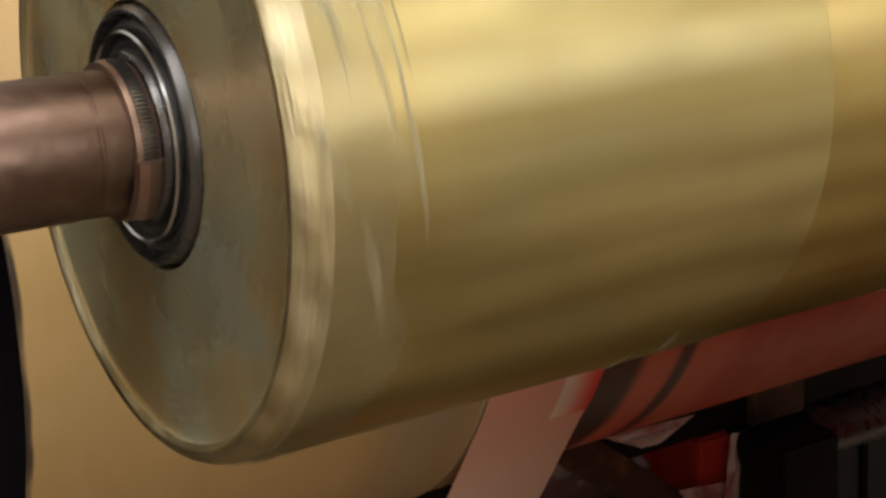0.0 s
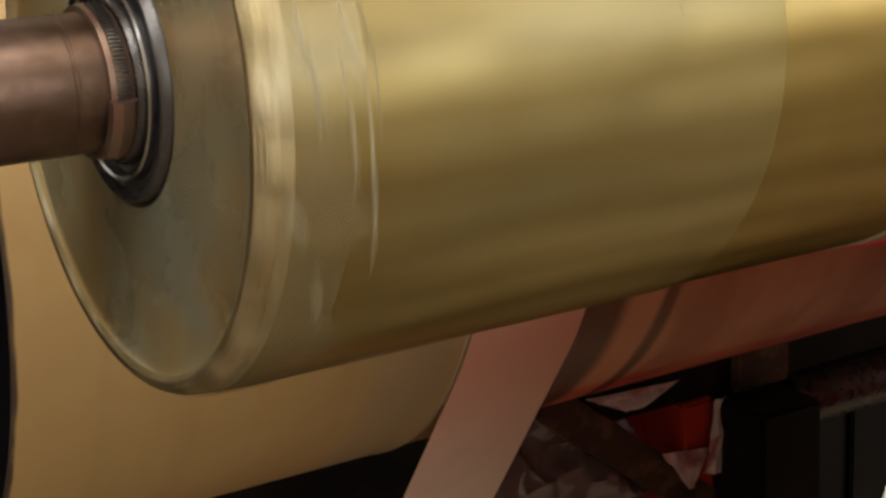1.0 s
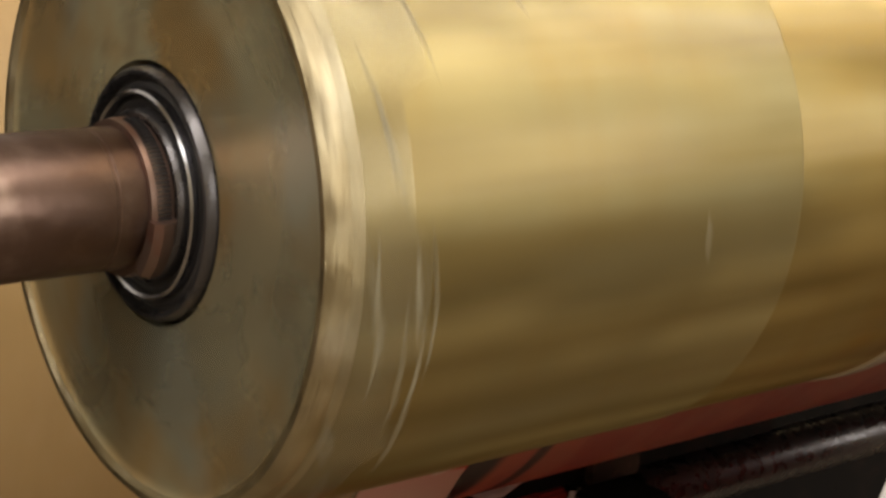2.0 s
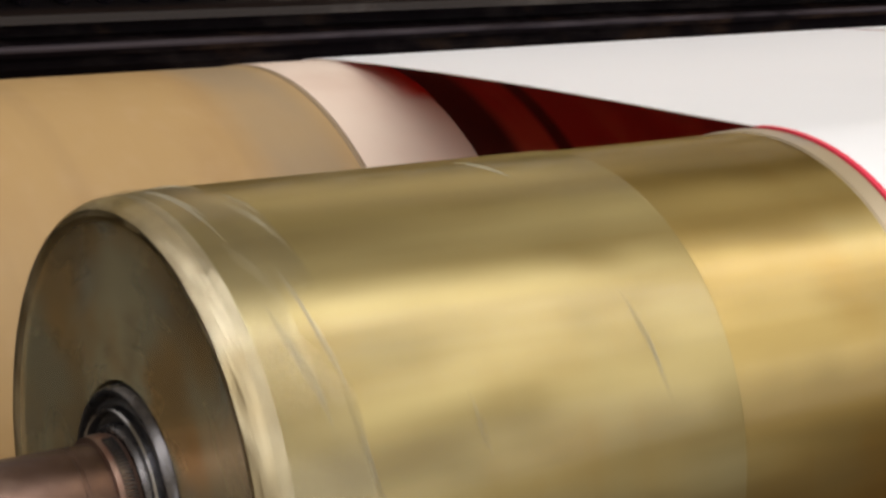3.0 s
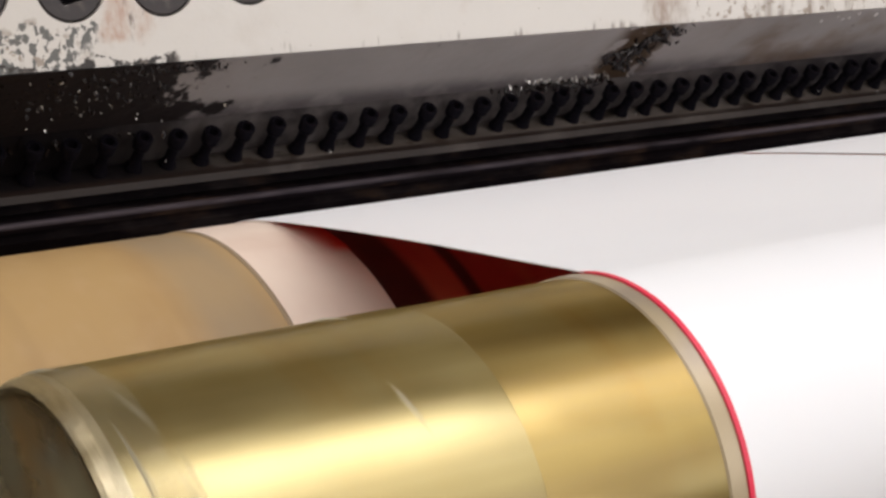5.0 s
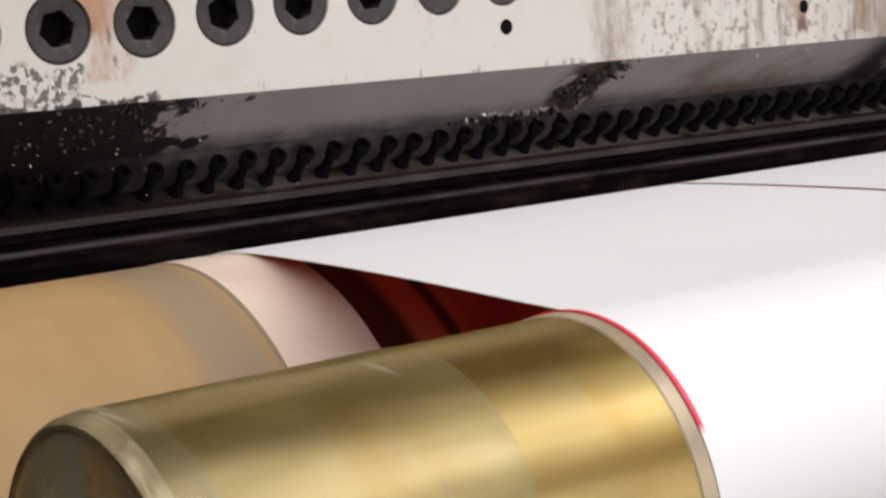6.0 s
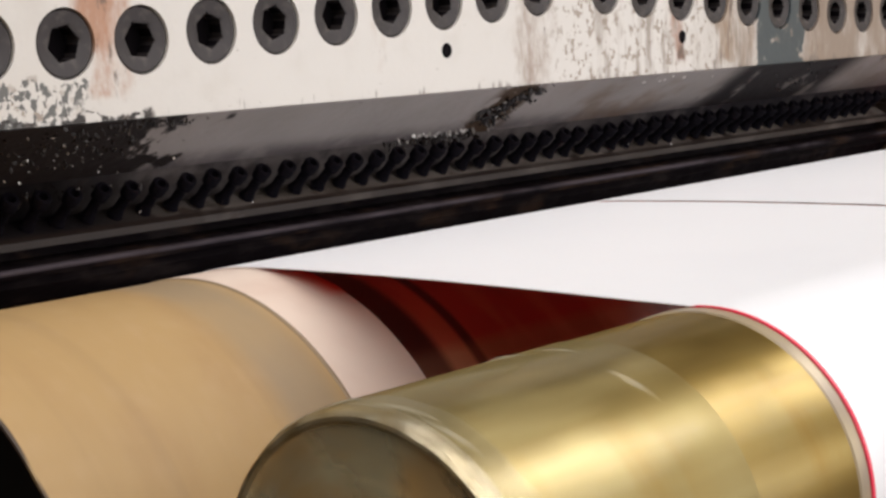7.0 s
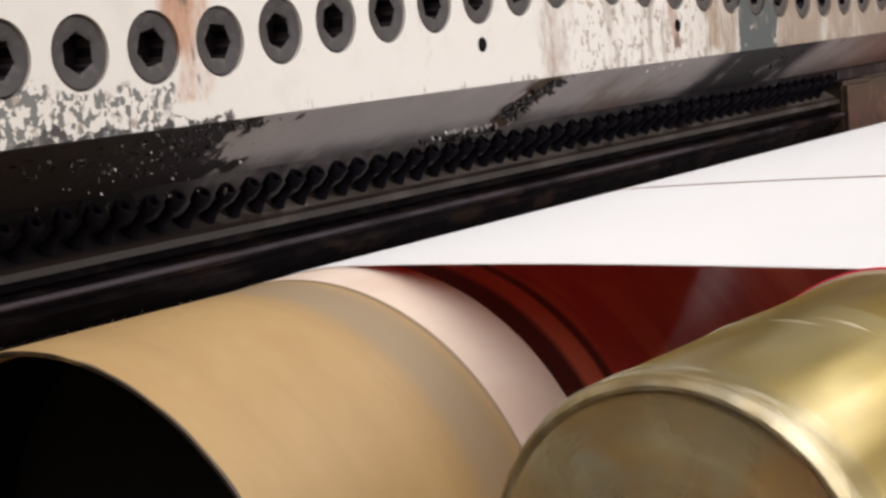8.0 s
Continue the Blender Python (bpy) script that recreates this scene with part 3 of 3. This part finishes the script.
def die_plate(parent):
    """The upper plate with a round counterbore at each bolt."""
    bm = bmesh.new()
    r, n, z0, z1 = HEAD_R, 32, 0.1194, 0.205
    y, back = PLATE_Y, PLATE_Y + 0.012
    edge = DIE_X0
    h = 0.0205

    def quad(xa, xb, za, zb):
        bm.faces.new([bm.verts.new(c) for c in ((xa, y, za), (xb, y, za), (xb, y, zb), (xa, y, zb))])

    for x in BOLTS:
        xa, xb, bz = x - h, x + h, bolt_height(x)
        if xa > edge + 1e-5:
            quad(edge, xa, z0, z1)
        quad(xa, xb, z0, bz - h)
        quad(xa, xb, bz + h, z1)
        inner, deep, outer = [], [], []
        for k in range(n):
            a = 2 * math.pi * k / n
            c, s = math.cos(a), math.sin(a)
            f = h / max(abs(c), abs(s))
            inner.append(bm.verts.new((x + r * c, y, bz + r * s)))
            deep.append(bm.verts.new((x + r * c, back, bz + r * s)))
            outer.append(bm.verts.new((x + f * c, y, bz + f * s)))
        for k in range(n):
            j = (k + 1) % n
            bm.faces.new((inner[k], inner[j], outer[j], outer[k]))
            bm.faces.new((inner[k], deep[k], deep[j], inner[j]))
        edge = xb
    quad(edge, PLATE_X1, z0, z1)
    # the rest of the block: above, below and behind
    for ya, za, yb, zb in ((y, z1, y, 0.42), (y, 0.42, 0.62, 0.42), (0.62, 0.42, 0.62, z0), (0.62, z0, y, z0)):
        bm.faces.new([bm.verts.new(c) for c in ((DIE_X0, ya, za), (PLATE_X1, ya, za), (PLATE_X1, yb, zb), (DIE_X0, yb, zb))])
    for x in (DIE_X0, PLATE_X1):
        bm.faces.new([bm.verts.new(c) for c in ((x, y, z0), (x, y, 0.42), (x, 0.62, 0.42), (x, 0.62, z0))])
    bmesh.ops.remove_doubles(bm, verts=bm.verts[:], dist=1e-5)
    me = bpy.data.meshes.new("plate")
    bm.to_mesh(me)
    bm.free()
    me.materials.append(M["plate"])
    ob = new("plate", me)
    ob.parent = parent
    ob["label"] = "worn white painted plate with rust stains"
    return ob


def cap_screw_mesh():
    """A countersunk socket screw, its axis along -y, with a six-sided hole."""
    bm = bmesh.new()
    n = 24
    rings = []
    for r, y in ((0.0160, 0.006), (0.0158, 0.0012), (0.0148, 0.0004), (0.0098, 0.0010)):
        rings.append([bm.verts.new((r * math.cos(2 * math.pi * k / n), y, r * math.sin(2 * math.pi * k / n))) for k in range(n)])
    for y in (0.0014, 0.010):
        ring = []
        for k in range(n):
            a = 2 * math.pi * k / n
            s = (a + math.pi / 6) % (math.pi / 3) - math.pi / 6
            f = 0.0078 / math.cos(s)
            ring.append(bm.verts.new((f * math.cos(a), y, f * math.sin(a))))
        rings.append(ring)
    for p, q in zip(rings, rings[1:]):
        for k in range(n):
            j = (k + 1) % n
            bm.faces.new((p[k], p[j], q[j], q[k]))
    bm.faces.new(rings[-1])
    bmesh.ops.recalc_face_normals(bm, faces=bm.faces)
    me = bpy.data.meshes.new("cap_screw")
    for i, f in enumerate(bm.faces):
        c = f.calc_center_median()
        f.material_index = 1 if math.hypot(c.x, c.z) < 0.0080 else 0
    bm.to_mesh(me)
    bm.free()
    me.materials.append(M["bolt"])
    me.materials.append(M["pit"])
    return me


def adjusting_screw_mesh():
    """A small socket screw along its own z: shank below, head with a hole above."""
    bm = bmesh.new()
    n = 14
    prof = ((0.0042, 0.0), (0.0034, 0.003), (0.0027, 0.006), (0.0027, 0.0145), (0.0030, 0.0165), (0.0041, 0.0178), (0.0044, 0.0248), (0.0039, 0.0256), (0.0024, 0.0256), (0.0022, 0.0205))
    rings = [[bm.verts.new((1.05 * r * math.cos(2 * math.pi * k / n), 1.05 * r * math.sin(2 * math.pi * k / n), 0.86 * z)) for k in range(n)] for r, z in prof]
    for p, q in zip(rings, rings[1:]):
        for k in range(n):
            j = (k + 1) % n
            bm.faces.new((p[k], p[j], q[j], q[k]))
    bm.faces.new(rings[-1])
    bmesh.ops.recalc_face_normals(bm, faces=bm.faces)
    for f in bm.faces:
        f.smooth = True
    for e in bm.edges:
        if len(e.link_faces) == 2 and e.calc_face_angle() > 0.7:
            e.smooth = False
    me = bpy.data.meshes.new("adjusting_screw")
    bm.to_mesh(me)
    bm.free()
    me.materials.append(M["screw"])
    return me


def resin_lumps(parent, name, label, spots, seed, material="resin"):
    """Charred resin: many small uneven chips, joined."""
    rnd = random.Random(seed)
    bm = bmesh.new()
    for x, y, z, sx, sz, count, size in spots:
        for _ in range(count):
            z1 = min(z + rnd.gauss(0, sz), 0.1184)
            face = 0.3174 + (0.1191 - z1) * 1.507 if z1 > 0.0910 else y
            c = Vector((x + rnd.gauss(0, sx), face, z1))
            s = size * rnd.uniform(0.4, 1.3)
            made = bmesh.ops.create_icosphere(bm, subdivisions=1, radius=s)["verts"]
            turn = Euler((rnd.uniform(0, 6), rnd.uniform(0, 6), rnd.uniform(0, 6))).to_matrix()
            for v in made:
                k = v.co * rnd.uniform(0.6, 1.3)
                v.co = c + turn @ Vector((k.x * 1.5, k.y * 0.35, k.z * 0.7))
    ob = part(name, bm, material, parent, label)
    return tagged(ob, kind="stuff")


def extrusion_die():
    top = empty("extrusion_die", "long flat extrusion die, worn white plate over burnt dark lips", "extrusion die")
    die_plate(top)
    me = cap_screw_mesh()
    for x in BOLTS:
        b = new("cap_screw", me)
        b.parent = top
        b.matrix_local = Matrix.Translation((x, PLATE_Y + 0.0005, bolt_height(x))) @ Matrix.Rotation(0.3 + 7 * x, 4, "Y")
    # black discs on the plate paint in the dark of two dowel holes
    for x, z in ((0.4123, 0.1427), (0.6555, 0.1428)):
        part("dowel_hole_disc", lathe([(0.0002, 0.0044), (-0.0004, 0.0040), (-0.0004, 0.0)], 20), "pit", top, smooth=True).matrix_local = Matrix.Translation((x, PLATE_Y, z)) @ Matrix.Rotation(radians(90), 4, "Z")
    # lower block: slanted grey face, screw groove, ledge, lips
    part("slanted_face", extrude_yz([(0.3176, 0.1191), (0.3610, 0.0903), (0.366, 0.0903), (0.45, 0.0903), (0.45, 0.1191)], DIE_X0, PLATE_X1), "die_steel", top, "grey steel slanted face with burnt resin")
    part("groove", extrude_yz([(0.364, 0.0901), (0.3780, 0.0712), (0.45, 0.0720), (0.45, 0.0901)], DIE_X0, DIE_X1), "groove", top, "sooty grey screw groove")
    part("ledge", extrude_yz([(0.3785, 0.0708), (0.3660, 0.0640), (0.3640, 0.0628), (0.3635, 0.0592), (0.376, 0.0580), (0.45, 0.0580), (0.45, 0.0718)], DIE_X0, DIE_X1), "ledge", top, "stained grey-brown steel ledge")
    part("upper_lip", extrude_yz([(0.377, 0.0579), (0.377, 0.0530), (0.362, 0.0512), (0.3590, 0.0495), (0.361, 0.0460), (0.45, 0.0458), (0.45, 0.0579)], DIE_X0, DIE_X1), "burnt", top, "burnt black lip")
    part("lower_lip", extrude_yz([(0.368, 0.0457), (0.366, 0.041), (0.372, 0.033), (0.379, 0.027), (0.44, 0.029), (0.44, 0.0457)], DIE_X0, DIE_X1), "burnt", top, "burnt black lip")
    screw = adjusting_screw_mesh()
    rnd = random.Random(5)
    x = 0.2323 - 0.0179 * 29
    while x < DIE_X1 - 0.02:
        s = new("adjusting_screw", screw)
        s.parent = top
        s.matrix_local = Matrix.Translation((x, 0.3720, 0.0690)) @ Matrix.Rotation(radians(46 + rnd.uniform(-1.5, 1.5)), 4, "X") @ Matrix.Translation((0, 0, rnd.uniform(-0.0006, 0.0006)))
        x += 0.0179
    resin_lumps(top, "charred_resin", "lumps of glossy charred resin", [(0.0558, 0.32, 0.1099, 0.066, 0.005, 90, 0.0016), (0.1611, 0.32, 0.107, 0.022, 0.006, 70, 0.0015), (0.1943, 0.32, 0.1164, 0.0165, 0.0012, 60, 0.0013), (0.1334, 0.362, 0.0845, 0.033, 0.002, 40, 0.0018), (-0.0107, 0.377, 0.0295, 0.099, 0.0012, 150, 0.0028), (0.1223, 0.377, 0.029, 0.022, 0.001, 40, 0.0026)], 3)
    resin_lumps(top, "charred_resin", "lumps of glossy charred resin", [(0.4791, 0.32, 0.1023, 0.0066, 0.004, 40, 0.0032), (0.4913, 0.32, 0.1099, 0.0066, 0.003, 32, 0.0028), (0.4436, 0.358, 0.0888, 0.022, 0.0012, 50, 0.0022), (0.499, 0.32, 0.1158, 0.0088, 0.0012, 50, 0.0012), (0.8425, 0.32, 0.1058, 0.022, 0.006, 40, 0.0011)], 4)
    resin_lumps(top, "resin_flake_glint", "thin bright flakes of resin, some painted in for glints", [(0.1611, 0.3225, 0.1015, 0.026, 0.007, 44, 0.0008), (0.4525, 0.358, 0.0923, 0.0198, 0.001, 60, 0.0013), (0.4857, 0.32, 0.1035, 0.0066, 0.004, 12, 0.0009), (0.643, 0.32, 0.1152, 0.022, 0.001, 8, 0.001), (0.5101, 0.365, 0.0669, 0.22, 0.001, 8, 0.0007)], 6, "flake")
    part("end_bracket", box(DIE_X1 + 0.0005, DIE_X1 + 0.07, 0.358, 0.44, 0.02, 0.0780, 0.004), "bracket", top, "brown stained metal end bracket")
    part("end_block", box(DIE_X1 + 0.001, PLATE_X1, 0.3665, 0.44, 0.0785, 0.0898, 0.002), "groove", top, "sooty block closing the groove")
    part("end_stop", box(DIE_X1 + 0.0705, PLATE_X1, 0.372, 0.44, 0.02, 0.0780, 0.003), "bracket", top, "brown stained end stop")
    return top


extrusion_die()


# ---- the dark machine below ----
def sheet(w, h, n, rough, seed, crush=0.5, taper=0.0):
    """A crumpled sheet in its own x and z, with folds along y."""
    bm = bmesh.new()
    off = Vector((seed * 3.7, seed * 1.3, 0))
    grid = []
    for i in range(n + 1):
        row = []
        for j in range(n + 1):
            u, v = i / n - 0.5, j / n - 0.5
            q = Vector((u * 3, v * 3, 0)) + off
            d = noise.noise(q) * rough + abs(noise.noise(q * 2.3)) * rough * crush
            e = noise.noise(q * 1.7 + Vector((9, 0, 0))) * rough * 0.6
            row.append(bm.verts.new((u * w * (1 - taper * (v + 0.5)) + e, d, v * h + e * 0.5)))
        grid.append(row)
    for i in range(n):
        for j in range(n):
            bm.faces.new((grid[i][j], grid[i + 1][j], grid[i + 1][j + 1], grid[i][j + 1]))
    return bm


def thing(name, bm, material, label, category, m=None, smooth=False):
    ob = link_mesh(name, bm, material, smooth=smooth)
    if m is not None:
        ob.matrix_world = m
    return tagged(ob, label, category)


def below():
    # black backdrop added to hide the floor and stand in for the dark
    cabinet = empty("black_backdrop", "added black backdrop that keeps the space behind the rollers dark", "machine cabinet")
    part("body", box(-0.7, 2.4, 0.64, 0.67, -0.95, 0.02, 0.004), "black_paint", cabinet)
    for k in range(4):
        part("panel", box(-0.69 + k * 0.77, 0.07 + k * 0.77, 0.634, 0.6398, -0.93, 0.0, 0.002), "black_paint", cabinet)
    frame_ob = empty("press_stand", "dark red painted machine stand with black posts", "machine stand")
    part("red_post", box(0.490, 0.514, 0.42, 0.47, -0.95, -0.300, 0.002), "red_paint", frame_ob, "red painted post")
    part("side_plate", box(0.405, 0.4895, 0.475, 0.483, -0.95, -0.292, 0.002), "red_paint", frame_ob, "dark red plate")
    part("black_beam", box(0.42, 0.70, 0.422, 0.472, -0.2995, -0.277, 0.002), "black_paint", frame_ob, "black steel beam")
    part("black_post", box(0.5145, 0.562, 0.38, 0.48, -0.95, -0.300, 0.003), "black_paint", frame_ob, "black steel post")
    part("bracket", box(0.526, 0.568, 0.415, 0.4215, -0.2995, -0.262, 0.0015), "bracket", frame_ob, "brown stained bracket")
    part("foot_rail", box(0.2, 2.2, 0.38, 0.48, -0.9499, -0.90, 0.003), "black_paint", frame_ob)
    bar = part("diagonal_bar", box(-0.09, 0.09, -0.006, 0.006, -0.011, 0.011, 0.001), "bracket", frame_ob, "brown rusty diagonal bar")
    bar.matrix_local = pose(0.462, 0.425, -0.330, 0, 38, 0)
    idler = empty("idler_roller", "small dark polished steel idler roller beside the frame", "roller")
    part("tube", lathe([(0.573, 0.004), (0.573, 0.0165), (0.575, 0.0175), (1.30, 0.0175), (1.302, 0.0165), (1.302, 0.004)], 40), "dark_steel", idler, smooth=True).matrix_local = pose(0, 0.425, -0.318)
    part("spindle", lathe([(0.560, 0.0), (0.560, 0.006), (1.33, 0.006), (1.33, 0.0)], 20), "dark_steel", idler, smooth=True).matrix_local = pose(0, 0.425, -0.318)
    thing("waste_film", sheet(0.12, 0.10, 26, 0.020, 2), "crumple", "crumpled grey waste film hanging under the roller", "waste film", pose(0.41, 0.425, -0.335, -10, 0, 8), True)
    thing("waste_film", sheet(0.036, 0.022, 8, 0.002, 5, 0.5, 0.9), "crumple_white", "torn white triangular scrap of waste film", "waste film", pose(0.487, 0.412, -0.336, 20, 186, 0))
    thing("waste_film", sheet(0.068, 0.011, 8, 0.002, 9, 0.5, 0.8), "crumple_white", "torn pink-white sliver of waste film", "waste film", pose(0.447, 0.412, -0.284, 20, 183, 0))
    thing("waste_film", sheet(0.016, 0.046, 10, 0.004, 15, 0.5, 0.4), "crumple_white", "torn pink-white strip of waste film on the red post", "waste film", pose(0.511, 0.414, -0.322, 0, 8, 0), True)
    thing("waste_film", sheet(0.10, 0.12, 20, 0.020, 11), "red_paint", "crumpled dark red waste film", "waste film", pose(0.465, 0.45, -0.36, -8, 12, 0), True)


below()


# ---- loose scrap of film that whips over the roller ----
def film_scrap():
    bm = sheet(0.018, 0.026, 12, 0.007, 21, 0.7, 0.3)
    ob = link_mesh("paper_scrap", bm, "scrap", smooth=True)
    return tagged(ob, "small crumpled pale scrap of film", "scrap")


scrap = film_scrap()


# ---- what moves ----
def motions():
    steps = [k / 15 for k in range(121)]
    walk(guide, [(t, pose(0, 0, 0, -1062 * t)) for t in steps])
    walk(coater, [(t, pose(0, YB, ZB, -540 * (t - 6.45) + 79)) for t in steps])
    walk(red_edge, [(t, pose(0, 0, 0, -540 * (t - 4.78) + 55 + 57.5)) for t in steps])
    rest = pose(-0.12, 0.376, 0.0790, 80, 0, 0)
    rows = [(0.0, rest), (6.4, rest), (6.5, pose(0.154, 0.262, 0.068, 40, 20, 10)), (6.6, rest), (7.4, rest),
            (7.5, pose(0.189, 0.262, 0.0624, 20, -30, 0)), (7.6, pose(0.110, 0.262, 0.066, 60, 10, 20)), (7.7, rest), (8.0, rest)]
    walk(scrap, rows)


motions()
